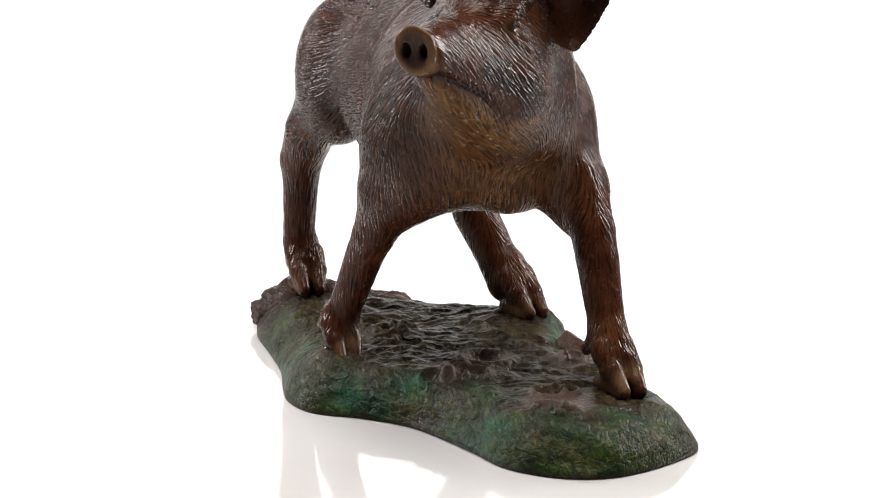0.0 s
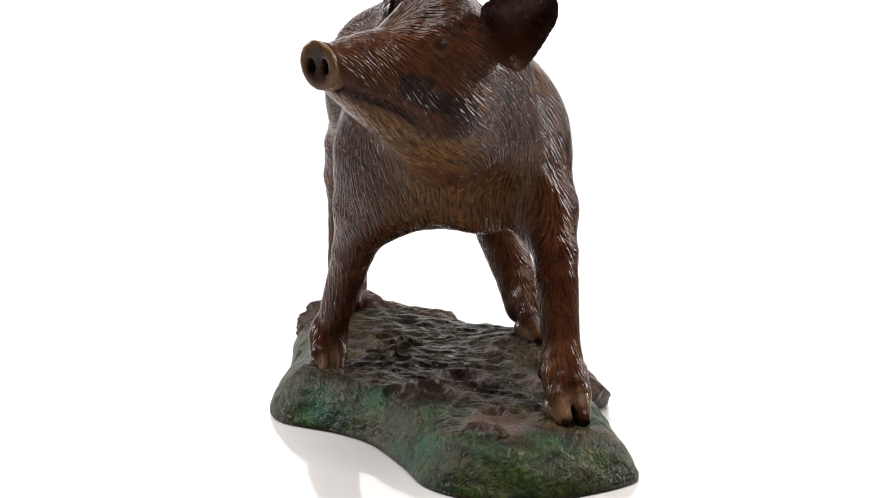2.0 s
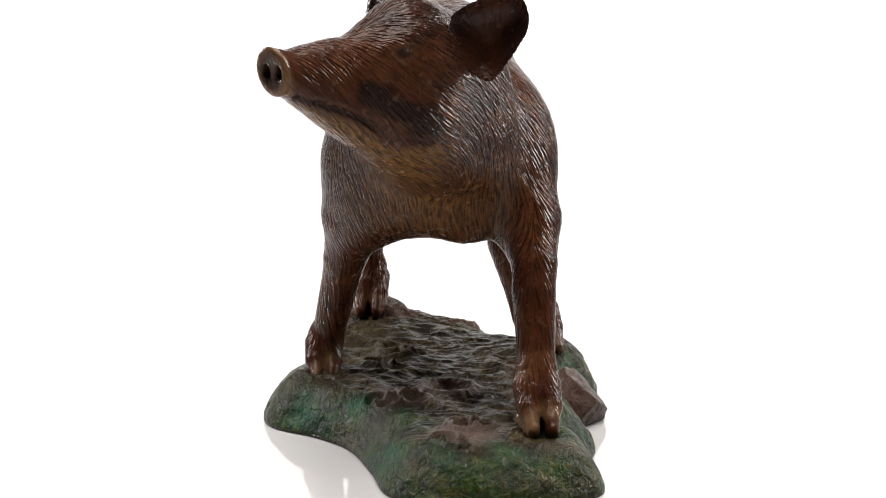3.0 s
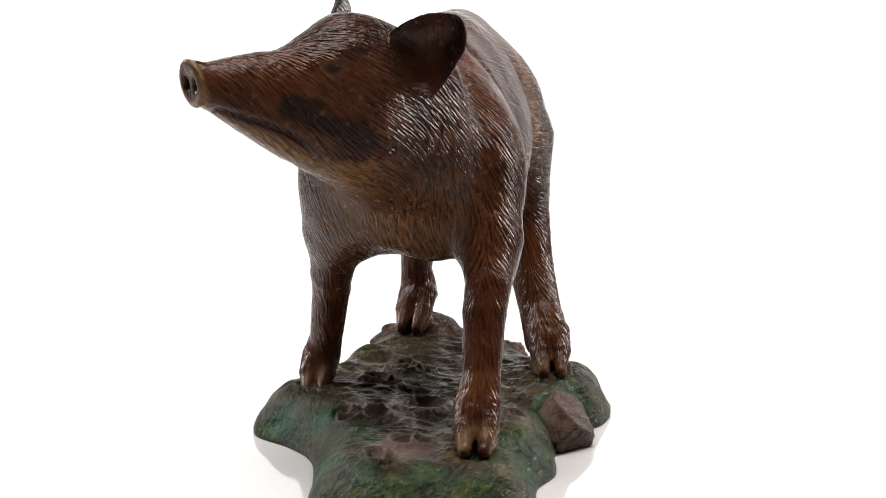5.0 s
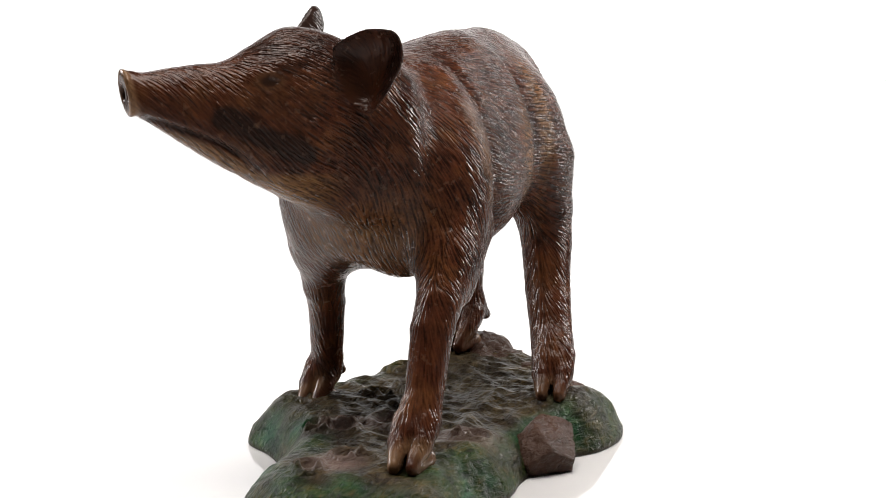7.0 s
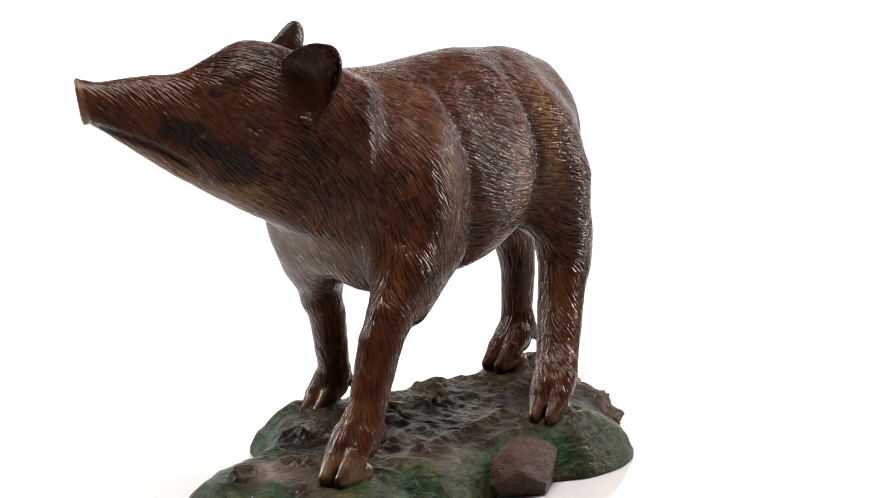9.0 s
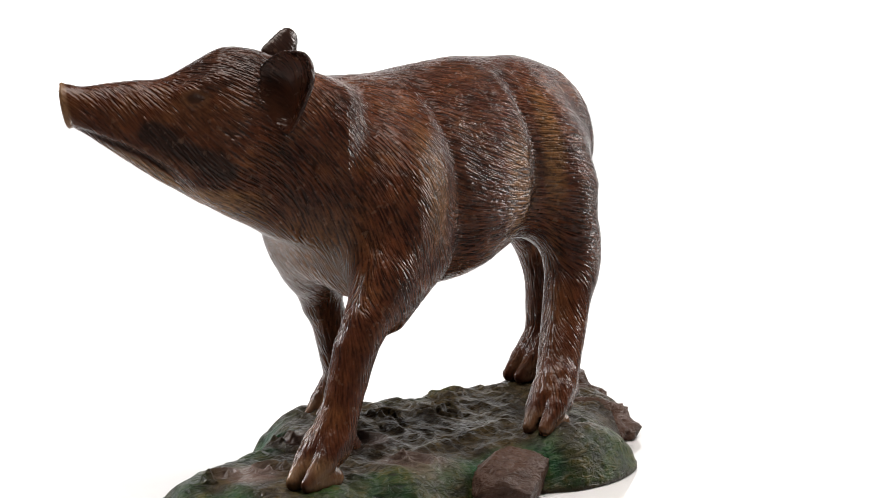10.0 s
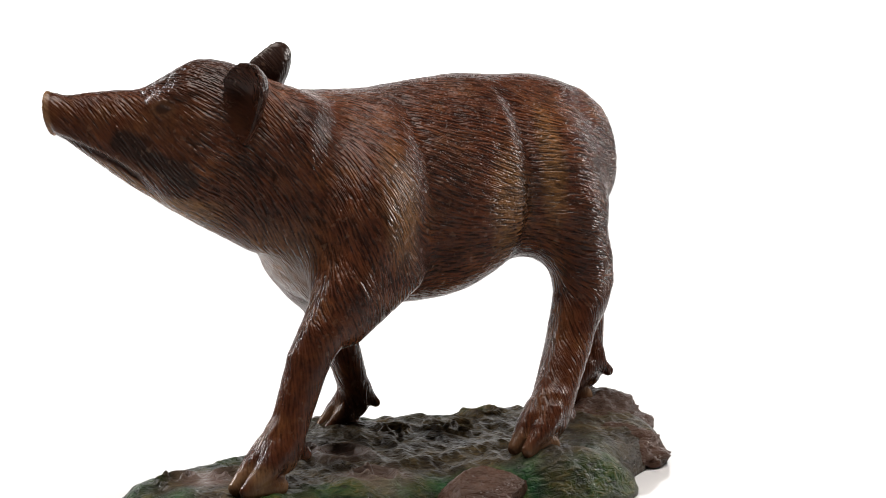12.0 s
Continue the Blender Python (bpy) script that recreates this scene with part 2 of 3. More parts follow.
def paint(me, name, r, g, b):
    a = me.attributes.new(name, "FLOAT_COLOR", "POINT")
    rgba = np.stack([r, g, b, np.ones(len(r))], 1).astype(np.float32)
    a.data.foreach_set("color", rgba.ravel())


def blob(v, at, radii, soft=0.35):
    q = np.sqrt((((v - np.array(at)) / np.array(radii)) ** 2).sum(1))
    return np.clip((1 + soft - q) / (2 * soft), 0, 1)


def grain(v, scale, seed=0.0):
    return np.array([noise.noise(Vector((p[0] * scale[0] + seed, p[1] * scale[1], p[2] * scale[2]))) for p in v])


# ---------------------------------------------------------------- the boar
HEAD_O = np.array((0.18, 0.0, 0.275))
HEAD_A = np.array((0.7953, -0.6062, 0.0))
HEAD_L = np.array((0.6062, 0.7953, 0.0))


def on_head(s, l, z):
    """A place on the turned head: forward, to its left, and height over the ground."""
    p = HEAD_O + s * HEAD_A + l * HEAD_L
    return (p[0], p[1], z)


CREASE_A, CREASE_B = 0.040, -0.050


def trunk_field(x, y, z):
    xs = (-0.156, -0.150, -0.135, -0.113, -0.085, -0.05, -0.01, 0.03, 0.07, 0.105, 0.135, 0.155)
    y = y - curve(x, (-0.15, -0.11, -0.06, -0.01, 0.05, 0.1), (-0.022, -0.021, -0.013, -0.003, 0.0, 0.0))
    top = curve(x, xs, (0.254, 0.276, 0.295, 0.305, 0.312, 0.313, 0.315, 0.311, 0.306, 0.306, 0.305, 0.293))
    low = curve(x, xs, (0.225, 0.212, 0.202, 0.194, 0.186, 0.169, 0.151, 0.145, 0.145, 0.151, 0.169, 0.208))
    wid = curve(x, xs, (0.012, 0.026, 0.039, 0.048, 0.054, 0.060, 0.067, 0.067, 0.066, 0.062, 0.054, 0.030))
    h, c = (top - low) / 2, (top + low) / 2
    wid = wid * (1 - 0.26 * np.clip((z - c) / h, -0.8, 0.8) * np.clip((0.06 - x) / 0.05, 0, 1) * np.clip((x + 0.17) / 0.05, 0, 1))
    q = np.sqrt((y / wid) ** 2 + ((z - c) / h) ** 2)
    d = (q - 1) * np.minimum(wid, h)
    side = np.clip((np.abs(y) - 0.02) / 0.02, 0, 1) * np.clip((z - 0.165) / 0.02, 0, 1)
    bow = (z - 0.235) / 0.07
    d = d + side * (0.0022 * np.exp(-((x - CREASE_A - 0.012 * bow) / 0.007) ** 2) + 0.0026 * np.exp(-((x - CREASE_B - 0.012 * bow * bow) / 0.007) ** 2))
    d = d - side * 0.0022 * (np.exp(-((x - CREASE_A - 0.012 * bow - 0.016) / 0.010) ** 2) + np.exp(-((x - CREASE_B - 0.016) / 0.010) ** 2))
    return -smin(-d, -np.maximum(-0.156 - x, x - 0.155), 0.006)


def head_field(x, y, z):
    dx, dy = x - HEAD_O[0], y - HEAD_O[1]
    s = dx * HEAD_A[0] + dy * HEAD_A[1]
    l = dx * HEAD_L[0] + dy * HEAD_L[1]
    ss = (-0.075, -0.05, -0.025, 0.0, 0.02, 0.04, 0.06, 0.08, 0.10, 0.118, 0.128)
    top = curve(s, ss, (0.296, 0.310, 0.3205, 0.3285, 0.3280, 0.3170, 0.3065, 0.3045, 0.3022, 0.3000, 0.3025))
    low = curve(s, ss, (0.186, 0.188, 0.1935, 0.2035, 0.2125, 0.2200, 0.2300, 0.2422, 0.2552, 0.2665, 0.2695))
    wid = curve(s, ss, (0.030, 0.031, 0.0325, 0.0345, 0.0330, 0.0288, 0.0252, 0.0220, 0.0182, 0.0156, 0.0146))
    h, c = (top - low) / 2, (top + low) / 2
    up = np.clip((z - c) / h, -1, 1)
    q = (np.abs(l / (wid * (1 - 0.15 * up))) ** 2.35 + np.abs((z - c) / h) ** 2.35) ** (1 / 2.35)
    d = (q - 1) * np.minimum(wid, h)
    # the lips
    gap = (z - (0.2715 + (s - 0.118) * 0.33 - 4.0 * np.maximum(0, 0.09 - s) ** 2))
    d = d + 0.0022 * np.clip(0.5 - gap / 0.006, 0, 1) * np.clip((s - 0.02) / 0.03, 0, 1)
    d = d + 0.0026 * np.exp(-(gap / 0.0018) ** 2) * np.clip((s - 0.045) / 0.01, 0, 1) * np.clip((0.119 - s) / 0.006, 0, 1)
    return -smin(-d, -np.maximum(-0.075 - s, s - 0.1245 - 0.22 * (z - 0.285)), 0.005)


def hoof(clay, at, heading, ground, size=1.0):
    """A cloven hoof: two wedge-shaped toes and two dew claws."""
    c, s = math.cos(radians(heading)), math.sin(radians(heading))

    def place(f, l, z):
        return (at[0] + size * (f * c - l * s), at[1] + size * (f * s + l * c), ground + size * z)
    clay.limb([(*place(-0.006, 0, 0.030), 0.0118 * size), (*place(0.004, 0, 0.020), 0.0100 * size)], 0.006)
    for side in (1, -1):
        clay.limb([(*place(0.000, 0.0058 * side, 0.025), 0.0088 * size), (*place(0.011, 0.0066 * side, 0.014), 0.0074 * size), (*place(0.026, 0.0056 * side, 0.0040), 0.0036 * size)], 0.0022)
        clay.limb([(*place(0.002, 0.0068 * side, 0.004), 0.0066 * size), (*place(0.024, 0.0060 * side, 0.0015), 0.0038 * size)], 0.003)
        clay.limb([(*place(-0.011, 0.006 * side, 0.027), 0.0056 * size), (*place(-0.0190, 0.0070 * side, 0.0205), 0.0040 * size)], 0.003)


def ear(clay, centre, out, facing, outline, soft, depth):
    """A cupped ear with a rounded outline in its own plane: (towards out, up) pairs, clockwise seen from the hollow side."""
    f = np.array(facing, float) / np.linalg.norm(facing)
    across = np.array(out, float) - f * (np.array(out, float) @ f)
    across /= np.linalg.norm(across)
    up = np.cross(f, across)
    up = up if up[2] > 0 else -up

    def field(x, y, z):
        p = (x - centre[0], y - centre[1], z - centre[2])
        u, v, n = (p[0] * a[0] + p[1] * a[1] + p[2] * a[2] for a in (across, up, f))
        edge = None
        for (au, av), (bu, bv) in zip(outline, outline[1:] + outline[:1]):
            du, dv = bu - au, bv - av
            size = math.hypot(du, dv)
            side = ((u - au) * -dv + (v - av) * du) / size
            edge = side if edge is None else -smin(-edge, -side, soft)
        q = np.clip(1 + edge / 0.020, 0, 1.15)
        bowl = n - depth * q ** 2 + 0.6 * depth
        sheet = np.abs(bowl) - (0.0017 + 0.0009 * (1 - np.clip(q, 0, 1)))
        return -smin(-np.maximum(edge, -0.004), -np.maximum(sheet, -0.004), 0.0012)
    r = 0.055
    clay.put(field, np.array(centre) - r, np.array(centre) + r, 0.003)


def boar_statue():
    clay = Clay((-0.225, -0.125, 0.02), (0.32, 0.125, 0.36), 0.0015)
    everywhere = ((-1, -1, -1), (1, 1, 1))
    clay.put(trunk_field, *everywhere, 0.01)
    # haunches and shoulders
    clay.egg((-0.086, 0.015, 0.224), (0.040, 0.038, 0.056), (0, 10, 0), 0.020)
    clay.egg((-0.114, -0.060, 0.224), (0.042, 0.037, 0.062), (0, 14, 0), 0.018)
    clay.egg((0.093, 0.056, 0.211), (0.033, 0.037, 0.055), (0, -12, 0), 0.026)
    clay.egg((0.088, -0.042, 0.200), (0.038, 0.031, 0.054), (0, -8, 0), 0.026)
    clay.egg((0.102, 0.028, 0.184), (0.030, 0.030, 0.036), (0, 0, 0), 0.012)
    # neck
    clay.limb([(0.085, 0.001, 0.236, 0.058), (0.125, -0.001, 0.237, 0.048), (0.160, -0.008, 0.254, 0.041)], 0.016)
    # legs
    clay.limb([(0.094, 0.056, 0.196, 0.031), (0.113, 0.074, 0.168, 0.0225)], 0.016)
    clay.limb([(0.113, 0.074, 0.168, 0.0225), (0.136, 0.0820, 0.140, 0.0162), (0.146, 0.083, 0.122, 0.0152), (0.162, 0.087, 0.078, 0.0132), (0.170, 0.089, 0.058, 0.0140)], 0.010)
    clay.limb([(0.070, 0.058, 0.182, 0.025), (0.114, 0.078, 0.146, 0.0155)], 0.010)
    clay.limb([(0.086, -0.042, 0.195, 0.032), (0.080, -0.053, 0.160, 0.0230)], 0.020)
    clay.limb([(0.080, -0.053, 0.160, 0.0230), (0.064, -0.064, 0.125, 0.0158), (0.054, -0.068, 0.110, 0.0142), (0.035, -0.080, 0.064, 0.0122), (0.034, -0.083, 0.050, 0.0132)], 0.010)
    clay.limb([(-0.093, 0.025, 0.208, 0.034), (-0.103, 0.030, 0.172, 0.0235), (-0.102, 0.034, 0.148, 0.0200), (-0.087, 0.045, 0.112, 0.0178), (-0.068, 0.060, 0.078, 0.0162), (-0.059, 0.066, 0.060, 0.0158)], 0.008)
    clay.limb([(-0.110, 0.034, 0.140, 0.0140), (-0.121, 0.033, 0.156, 0.0105), (-0.116, 0.031, 0.178, 0.0120)], 0.010)
    clay.limb([(-0.122, -0.056, 0.208, 0.036), (-0.153, -0.078, 0.172, 0.0215), (-0.174, -0.083, 0.143, 0.0172), (-0.179, -0.083, 0.115, 0.0142), (-0.180, -0.084, 0.075, 0.0128), (-0.177, -0.082, 0.058, 0.0135)], 0.008)
    clay.limb([(-0.174, -0.084, 0.143, 0.0130), (-0.184, -0.086, 0.152, 0.0090), (-0.172, -0.082, 0.172, 0.0110)], 0.010)
    hoof(clay, (0.174, 0.0885), 15, 0.034, 1.15)
    hoof(clay, (0.035, -0.084), 10, 0.028, 1.0)
    hoof(clay, (-0.053, 0.071), 24, 0.039, 1.14)
    hoof(clay, (-0.173, -0.080), 5, 0.036, 1.12)
    # head
    clay.put(head_field, *everywhere, 0.018)
    clay.soften((0.055, -0.10, 0.165), (0.185, 0.10, 0.335), 24, 0.02)
    clay.soften((-0.19, -0.12, 0.10), (0.06, 0.10, 0.21), 12, 0.02)
    for side in (1, -1):
        # cheek, brow, eye socket, eyeball and lids
        clay.egg(on_head(0.006, 0.0210 * side, 0.250), (0.030, 0.0135, 0.022), (0, 25, -37), 0.008)
        clay.egg(on_head(0.026, 0.0195 * side, 0.3045), (0.015, 0.006, 0.005), (0, 20, -37), 0.008)
        clay.egg(on_head(0.0350, 0.0280 * side, 0.2950), (0.0085, 0.0042, 0.0042), (0, 8, -37), 0.003, cut=True)
        clay.egg(on_head(0.0350, 0.0208 * side, 0.2946), (0.0070, 0.0062, 0.0056), (0, 0, -37), 0.0008)
        clay.limb([(*on_head(0.0245, 0.0262 * side, 0.2945), 0.0011), (*on_head(0.0345, 0.0255 * side, 0.2994), 0.0022), (*on_head(0.0455, 0.0212 * side, 0.2938), 0.0011)], 0.0015)
        clay.limb([(*on_head(0.0245, 0.0264 * side, 0.2935), 0.0010), (*on_head(0.0355, 0.0258 * side, 0.2902), 0.0020), (*on_head(0.0460, 0.0214 * side, 0.2922), 0.0010)], 0.0015)
    # the snout's disc and nostrils
    clay.egg(on_head(0.1268, 0, 0.2862), (0.0046, 0.0148, 0.0168), (0, 11, -37), 0.0015)
    clay.egg(on_head(0.1312, 0, 0.2857), (0.0036, 0.0108, 0.0128), (0, 11, -37), 0.0025, cut=True)
    for side in (1, -1):
        clay.egg(on_head(0.1275, 0.0060 * side, 0.2860), (0.0080, 0.0028, 0.0046), (0, 0, -37), 0.0015, cut=True)
    # ears
    ear(clay, (0.1790, 0.0490, 0.3035), (0, 1, 0), (1.0, 0.12, -0.05), [(-0.026, 0.013), (-0.010, 0.025), (0.012, 0.030), (0.026, 0.026), (0.030, 0.008), (0.021, -0.011), (0.004, -0.032), (-0.014, -0.024)], 0.006, 0.014)
    ear(clay, on_head(-0.022, -0.0600, 0.3215), (-0.95, -0.25, 0), (0.19, -0.98, 0.15), [(-0.019, 0.001), (-0.006, 0.012), (0.005, 0.018), (0.017, 0.014), (0.021, 0.002), (0.015, -0.018), (-0.010, -0.026)], 0.005, 0.010)
    verts, quads = clay.skin()
    return verts, quads


def finish_boar():
    verts, quads = boar_statue()
    me = mesh_of("boar_statue", verts, quads, BRONZE)
    n = len(me.vertices)
    v = np.empty(n * 3)
    me.vertices.foreach_get("co", v)
    v = v.reshape(-1, 3)
    nrm = np.empty(n * 3)
    me.vertices.foreach_get("normal", nrm)
    nrm = nrm.reshape(-1, 3)
    rel = v - HEAD_O
    s, l, z = rel @ HEAD_A, rel @ HEAD_L, v[:, 2]
    head = np.clip((s + 0.035) / 0.03, 0, 1)
    leg = np.clip((0.165 - z) / 0.03, 0, 1)
    neck = np.clip((v[:, 0] - 0.040) / 0.040, 0, 1) * (1 - head)
    bare = np.clip((s - 0.1) / 0.02, 0, 1)
    hoofs = np.clip((0.056 - z) / 0.008, 0, 1)
    eyes = blob(np.stack([s, np.abs(l), z], 1), (0.0350, 0.026, 0.2958), (0.011, 0.012, 0.0060))
    earm = np.maximum(blob(v, (0.182, 0.053, 0.302), (0.016, 0.026, 0.034), 0.2), blob(v, on_head(-0.024, -0.066, 0.326), (0.03, 0.028, 0.03), 0.2))
    face = 0.42 * np.clip((s + 0.005) / 0.03, 0, 1) * np.clip((z - 0.235) / 0.02, 0.3, 1)
    front = 0.2 * blob(v, (0.14, 0.0, 0.18), (0.045, 0.07, 0.05), 0.5)
    calm = np.maximum.reduce([bare * 0.8, hoofs * 0.8, leg * 0.50, eyes, earm * 0.75, face, front])
    paint(me, "lay", np.maximum(leg, neck * 0.95), head * (1 - leg), calm)
    # the way the coat lies: back along the trunk and head, down the neck, chest and legs
    sway = np.stack([grain(v, (14, 14, 14), q) for q in (1.0, 4.0, 8.0)], 1) * 0.5
    legs = leg[:, None]
    necks = (neck * np.clip(1.25 - leg, 0, 1))[:, None]
    heads = (head * (1 - leg))[:, None]
    way = np.array((-1.0, 0.0, -0.18)) * (1 - legs) * (1 - necks) * (1 - heads) + np.array((-0.5, 0, -0.85)) * necks + np.array((-0.1, 0, -1.0)) * legs + (np.array((0, 0, -0.75)) - HEAD_A) * heads
    way = way + sway
    way = way - nrm * (way * nrm).sum(1, keepdims=True)
    way /= np.linalg.norm(way, axis=1, keepdims=True) + 1e-6
    fa = me.attributes.new("flow", "FLOAT_VECTOR", "POINT")
    fa.data.foreach_set("vector", way.astype(np.float32).ravel())
    # hair relief
    rough = grain(v, (120, 260, 260)) * (1 - neck) * (1 - leg) + grain(v, (260, 260, 110)) * np.maximum(neck, leg)
    v = v + nrm * (0.0004 * rough * (1 - bare) * (1 - hoofs * 0.6))[:, None]
    me.vertices.foreach_set("co", v.ravel())
    # patina: black on the cheeks, ears and back, ochre under the jaw and on the chest, pale horn on the hoofs and snout
    blur = grain(v, (60, 60, 60), 3.0) * 0.35
    hv = np.stack([s, np.abs(l), z], 1)
    run = np.clip(((0.066 - s) * 0.054 + (0.270 - z) * 0.0245) / (0.054 ** 2 + 0.0245 ** 2), 0, 1)
    off = np.hypot(s - 0.066 + 0.054 * run, z - 0.270 + 0.0245 * run)
    cheek = np.clip((0.0105 + 0.006 * blur - off) / 0.005, 0, 1) * head * np.clip((np.abs(l) - 0.010) / 0.006, 0, 1) * 0.95
    ears = np.maximum(blob(v, (0.182, 0.052, 0.304), (0.020, 0.032, 0.034)), blob(v, (0.126, -0.05, 0.326), (0.03, 0.028, 0.032))) * np.clip((np.abs(l) - 0.040) / 0.012, 0.25, 1) * 0.85
    stripe = blob(v, (0.030, 0.06, 0.245), (0.022, 0.06, 0.04)) * 0.4 + blob(v, (-0.046, 0.06, 0.24), (0.010, 0.06, 0.06)) * 0.35
    back = np.clip((z - 0.285) / 0.03, 0, 1) * np.clip((0.13 - v[:, 0]) / 0.05, 0, 1) * 0.35
    crown = np.clip((z - 0.298 + 0.1 * np.clip(s - 0.05, 0, 1)) / 0.02, 0, 1) * head * 0.55
    # the left side of the neck is set slightly darker
    nape = blob(v, (0.125, 0.055, 0.24), (0.03, 0.03, 0.04), 0.5) * 0.25
    ball = blob(hv, (0.0350, 0.0260, 0.2948), (0.0056, 0.0072, 0.0036), 0.2) * 0.7
    # the hollow of the snout's disc is darker than its rim
    pit = blob(hv, (0.1270, 0.0, 0.2855), (0.007, 0.0105, 0.0105), 0.3) * 0.85
    # on top of the patina, the right flank and shoulder are set darker
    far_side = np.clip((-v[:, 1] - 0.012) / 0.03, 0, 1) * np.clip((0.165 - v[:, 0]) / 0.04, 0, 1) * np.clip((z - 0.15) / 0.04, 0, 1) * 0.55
    lip = np.maximum(0.2690 + (s - 0.118) * 0.33 - 4.0 * np.maximum(0, 0.09 - s) ** 2, 0.234)
    # shade of the lip crease, painted in as a dark line
    lip_shade = np.exp(-((lip + 0.0022 - z) / 0.0022) ** 2) * np.clip((s - 0.045) / 0.012, 0, 1) * np.clip((0.120 - s) / 0.006, 0, 1) * 0.8
    dark = np.clip(lip_shade + far_side + ball + pit + cheek + ears + stripe + back + crown + nape + 0.16 * head + blur * 0.5 - 0.05, 0, 0.95)
    jaw = np.clip((lip + 0.003 * blur - z) / 0.005, 0, 1) * np.clip((s + 0.02) / 0.03, 0, 1)
    chest = blob(v, (0.135, 0.0, 0.19), (0.04, 0.06, 0.04), 0.5) * 0.55
    warm = blob(hv, (0.03, 0.028, 0.286), (0.055, 0.03, 0.026), 0.5) * 0.06
    flank = (blob(v, (0.075, 0.06, 0.225), (0.018, 0.05, 0.04)) + blob(v, (-0.03, 0.06, 0.22), (0.02, 0.05, 0.04)) + blob(v, (-0.068, 0.06, 0.25), (0.010, 0.06, 0.045))) * 0.55
    ochre = np.clip(np.maximum.reduce([jaw * 0.9, chest, flank, warm]) + blur * 0.3, 0, 1) * (1 - dark)
    disc = np.clip((s - 0.1215 - 0.22 * (z - 0.285)) / 0.004, 0, 1)
    pale = np.where(v[:, 1] > 0.01, 0.42, 0.20)
    ring = np.clip((np.sqrt((l / 0.0148) ** 2 + ((z - 0.2862) / 0.0182) ** 2) - 0.55) / 0.25, 0.12, 1)
    lids = blob(hv, (0.0350, 0.0265, 0.2948), (0.0110, 0.010, 0.0066), 0.2) * (1 - ball) * 0.14
    horn = np.clip(lids + disc * ring * 0.55 + np.clip((0.058 - z) / 0.014, 0, 1) * np.clip(pale + blur * 2.0, 0, 1), 0, 0.75)
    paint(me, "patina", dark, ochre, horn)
    return tagged(new("boar_statue", me), "dark brown patinated bronze young wild boar standing on a mossy base", "statue")


# ---------------------------------------------------------------- the base
OUTLINE = ((-0.220, -0.038), (-0.221, -0.080), (-0.196, -0.112), (-0.150, -0.122), (-0.090, -0.120), (-0.030, -0.119), (0.020, -0.124), (0.060, -0.125), (0.093, -0.112),
           (0.115, -0.076), (0.146, -0.046), (0.204, -0.021), (0.251, -0.004), (0.278, 0.028), (0.281, 0.062), (0.262, 0.100), (0.227, 0.137), (0.190, 0.136), (0.150, 0.126),
           (0.110, 0.127), (0.070, 0.114), (0.030, 0.108), (-0.012, 0.110), (-0.042, 0.119), (-0.085, 0.114), (-0.124, 0.092), (-0.140, 0.055), (-0.168, 0.030), (-0.206, 0.000))


def base_loop(count):
    """A smooth closed line through the outline."""
    p, n = np.array(OUTLINE), len(OUTLINE)
    out = []
    for k in np.linspace(0, n, count, endpoint=False):
        i, u = int(k), k - int(k)
        a, b, c, d = (p[(i + j) % n] for j in (-1, 0, 1, 2))
        out.append(0.5 * (2 * b + (c - a) * u + (2 * a - 5 * b + 4 * c - d) * u * u + (3 * b - a - 3 * c + d) * u ** 3))
    return np.array(out)


def base_height(x, y, edge):
    """Height of the cast ground over the floor; edge is the way to its rim."""
    rim = 1 - (1 - np.clip(edge / 0.035, 0, 1)) ** 2.4
    h = 0.004 + rim * (0.0265 + 0.004 * np.sin(9 * x + 1.0) + 0.012 * x)
    h += 0.012 * np.exp(-(((x + 0.050) / 0.05) ** 2 + ((y - 0.085) / 0.035) ** 2)) * np.clip(edge / 0.012, 0.2, 1)
    h += 0.006 * np.exp(-(((x + 0.17) / 0.06) ** 2 + ((y + 0.06) / 0.06) ** 2))
    h -= 0.008 * np.exp(-(((x - 0.02) / 0.028) ** 2 + ((y - 0.100) / 0.03) ** 2))
    h += 0.0030 * np.exp(-((y - 0.049 + 0.3 * (0.02 - x)) / 0.006) ** 2) * np.clip((0.11 - x) / 0.02, 0, 1) * np.clip((x + 0.06) / 0.02, 0, 1)
    for px, py, r in ((0.1877, 0.0399, 0.0075), (0.1856, 0.0520, 0.0060), (0.2220, 0.0320, 0.0070), (0.2330, 0.0400, 0.0060), (0.0874, 0.0173, 0.0130), (0.1251, -0.0306, 0.0060),
                      (0.1359, -0.0188, 0.0070), (0.1285, -0.0040, 0.0090), (0.1080, -0.0100, 0.0060), (0.0889, 0.0861, 0.0080), (0.1010, 0.0800, 0.0050), (-0.0832, -0.0878, 0.0090),
                      (-0.0200, -0.0367, 0.0080), (-0.0300, -0.0220, 0.0060), (-0.0450, -0.0450, 0.0070), (0.0150, -0.0450, 0.0080), (0.0250, -0.0300, 0.0060)):
        q = ((x - px) ** 2 + (y - py) ** 2) / (1.2 * r) ** 2
        h += 0.0042 * np.exp(-(np.sqrt(q) - 1.25) ** 2 / 0.08) - 0.0050 * np.exp(-q * 1.1)
    return h


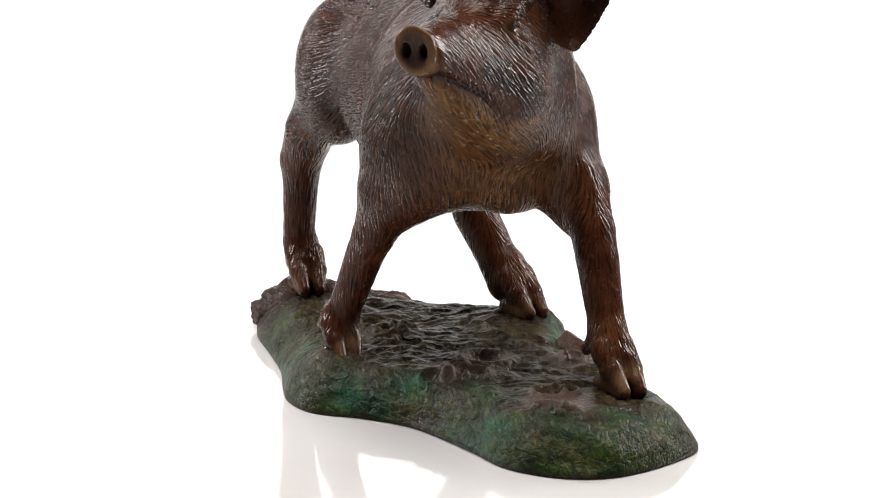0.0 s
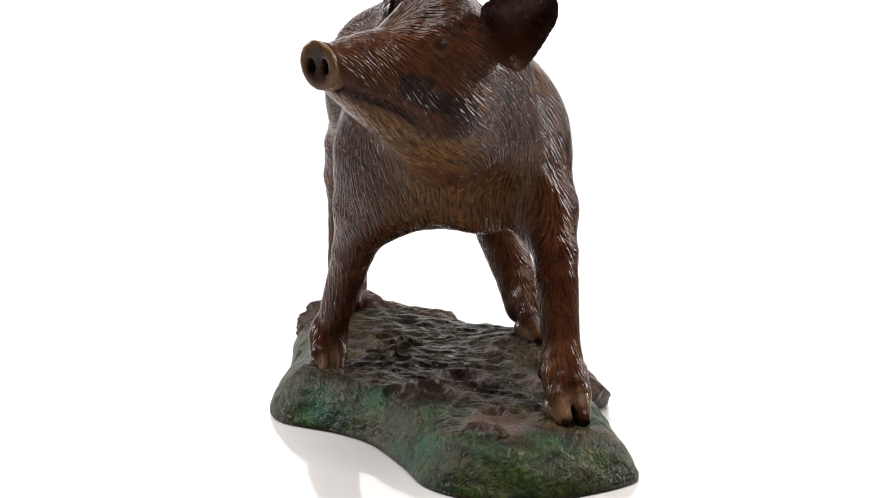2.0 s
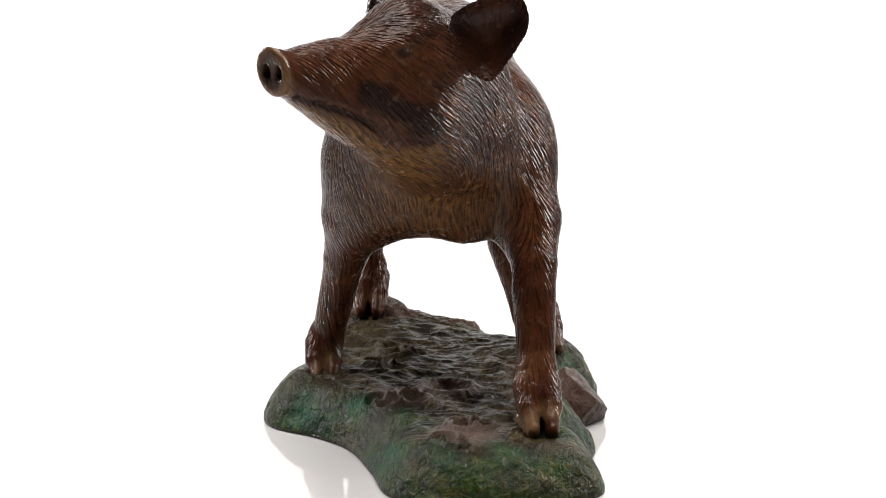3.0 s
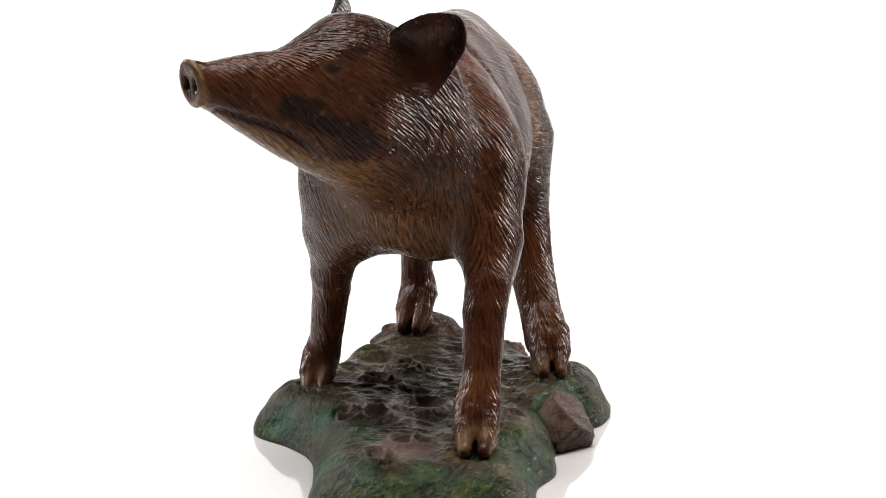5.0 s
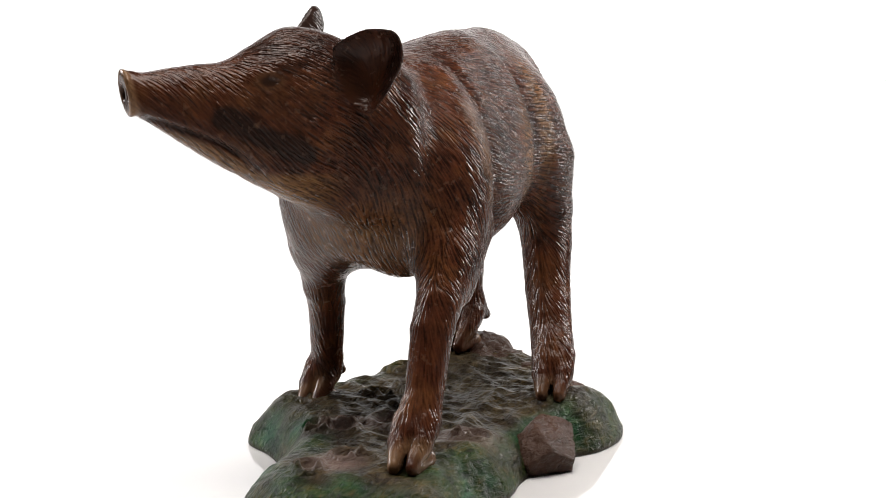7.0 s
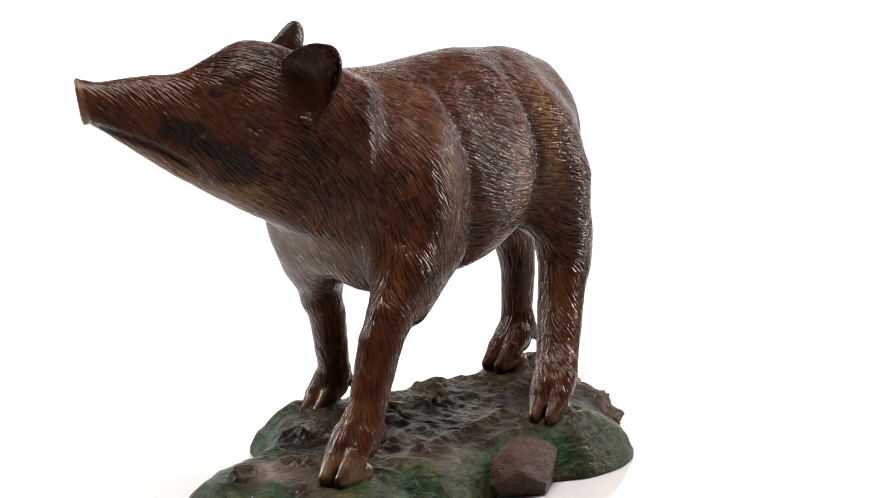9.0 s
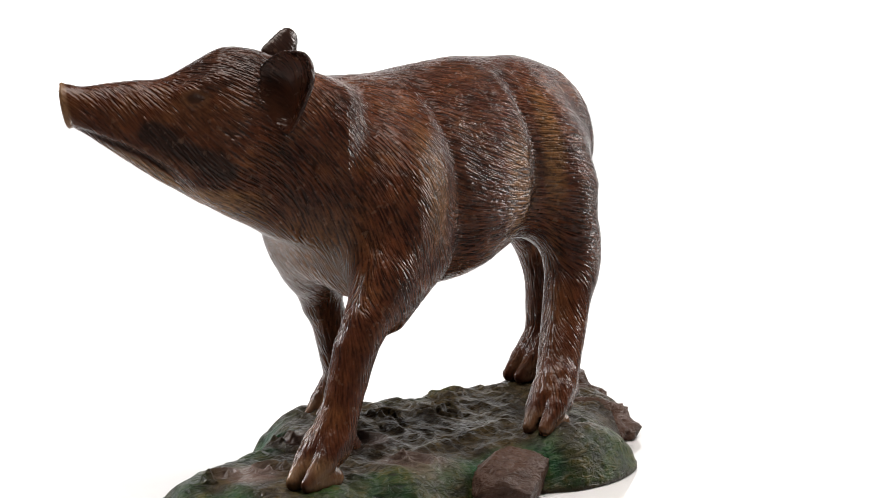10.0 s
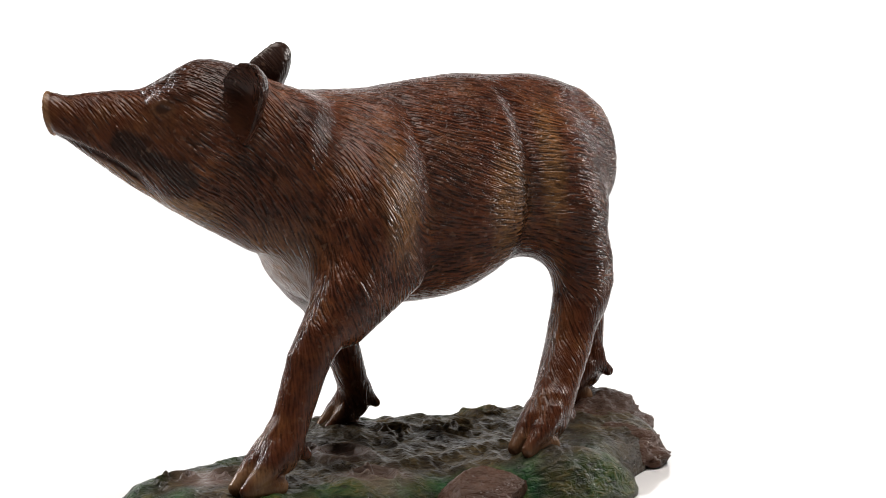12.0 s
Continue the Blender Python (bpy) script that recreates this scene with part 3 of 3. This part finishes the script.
def statue_base():
    loop = base_loop(640)
    centre = np.array((0.03, 0.0))
    rings = 170
    # a shrinking fan of rings from the rim to the middle
    f = np.linspace(1, 0.003, rings) ** 0.85
    top = centre + (loop - centre)[None] * f[:, None, None]
    flat = top.reshape(-1, 2)
    edge = np.full(len(flat), 9.0)
    for p, q in zip(loop[::3], np.roll(loop[::3], -1, 0)):
        d, r = q - p, flat - p
        u = np.clip((r @ d) / (d @ d), 0, 1)
        edge = np.minimum(edge, np.hypot(r[:, 0] - u * d[0], r[:, 1] - u * d[1]))
    edge = edge * (np.repeat(np.arange(rings), len(loop)) > 0)
    h = base_height(flat[:, 0], flat[:, 1], edge)
    x3 = np.column_stack([flat, h])
    m = len(loop)
    x3 = np.concatenate([np.column_stack([loop, np.full(m, 0.0005)]), x3])
    near = np.concatenate([np.zeros(m), edge])
    faces = []
    k = np.arange(m)
    for r in range(rings):
        a, b = r * m + k, r * m + (k + 1) % m
        faces.append(np.stack([a, b, b + m, a + m], 1))
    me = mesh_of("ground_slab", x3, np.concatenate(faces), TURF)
    nrm = np.empty(len(x3) * 3)
    me.vertices.foreach_get("normal", nrm)
    nrm = nrm.reshape(-1, 3)
    flatness = np.clip((near - 0.012) / 0.02, 0, 1)
    crest = np.abs(grain(x3, (48, 24, 40), 7.0))
    flake = np.abs(grain(x3, (105, 60, 80), 11.0))
    relief = ((0.0052 * (0.20 - np.minimum(crest, 0.42)) + 0.0030 * (0.2 - flake)) * flatness + grain(x3, (30, 36, 30), 5.0) * 0.0034 + grain(x3, (120, 80, 110)) * 0.0011 + grain(x3, (260, 320, 300), 9.0) * 0.0003)
    still = np.clip(sum(blob(x3, (px, py, 0.03), (r, r, 0.05), 0.4) for px, py, r in ((0.205, 0.042, 0.034), (0.122, -0.014, 0.028), (0.0874, 0.0173, 0.022), (0.092, 0.084, 0.02))), 0, 1)
    relief = relief * (1 - 0.85 * still)
    x3 = x3 + nrm * (relief * np.clip(near / 0.004, 0, 1))[:, None]
    me.vertices.foreach_set("co", x3.astype(np.float32).ravel())
    v = x3
    wob = grain(v, (35, 35, 35), 2.0)
    green = np.clip(1.0 - near / 0.040 + wob * 0.9 + 0.25 * blob(v, (0.21, 0.06, 0.03), (0.07, 0.07, 0.1)), 0, 1) * np.clip((v[:, 0] + 0.145) / 0.05, 0, 1)
    mud = np.clip(sum(blob(v, (px, py, 0.03), (0.024, 0.02, 0.03), 0.4) for px, py in ((0.205, 0.042), (0.12, -0.01), (0.088, 0.020), (0.095, 0.083))) * 0.8, 0, 0.8)
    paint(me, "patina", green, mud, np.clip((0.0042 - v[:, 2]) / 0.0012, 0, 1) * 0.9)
    base = new("statue_base")
    tagged(base, "cast base painted as mossy green and brown earth", "base")
    slab_ob = new("ground_slab", me)
    slab_ob.parent = base
    return base


def stone(parent, at, radii, turn_z, seed, label, flat=0.66, lumps=0.04):
    bm = bmesh.new()
    bmesh.ops.create_icosphere(bm, subdivisions=5, radius=1.0)
    facets = [Vector((math.sin(seed + 2.4 * k) * 1.0, math.cos(seed * 1.7 + 1.9 * k), math.sin(seed * 0.6 + 3.1 * k) + 0.25)).normalized() for k in range(11)]
    for v in bm.verts:
        p = v.co.normalized()
        r = min(1.0, min(flat / max(0.05, p.dot(f)) for f in facets))
        r += lumps * noise.noise(p * 3 + Vector((seed, 0, 0))) + 0.5 * lumps * (0.3 - abs(noise.noise(p * 7))) + 0.35 * lumps * noise.noise(p * 16) + 0.012 * noise.noise(p * 34)
        v.co = Vector((p.x * r * radii[0], p.y * r * radii[1], p.z * r * radii[2]))
        v.co = pose(*at, 0, 0, turn_z) @ v.co
        v.co.z = max(v.co.z, 0.0008)
    for f in bm.faces:
        f.smooth = True
    me = bpy.data.meshes.new("stone")
    bm.to_mesh(me)
    bm.free()
    me.materials.append(ROCK)
    ob = new("stone", me)
    ob.parent = parent
    tagged(ob, label)
    return ob


STATUE = finish_boar()
BASE = statue_base()
stone(BASE, (0.022, 0.102, 0.009), (0.050, 0.032, 0.032), 5, 1.3, "brown angular stone")
stone(BASE, (-0.183, -0.072, 0.012), (0.046, 0.050, 0.031), 10, 4.1, "wrinkled grey brown stone under a hind hoof", 0.86, 0.16)
stone(BASE, (-0.168, -0.010, 0.004), (0.034, 0.040, 0.026), 40, 2.2, "wrinkled grey brown stone", 0.86, 0.16)


# ---------------------------------------------------------------- what moves
def motions():
    rows = [(0.5 * k, pose(0, 0, 0, 0, 0, -78.4 + turn(0.5 * k))) for k in range(25)]
    walk(STATUE, rows)
    walk(BASE, rows)


motions()
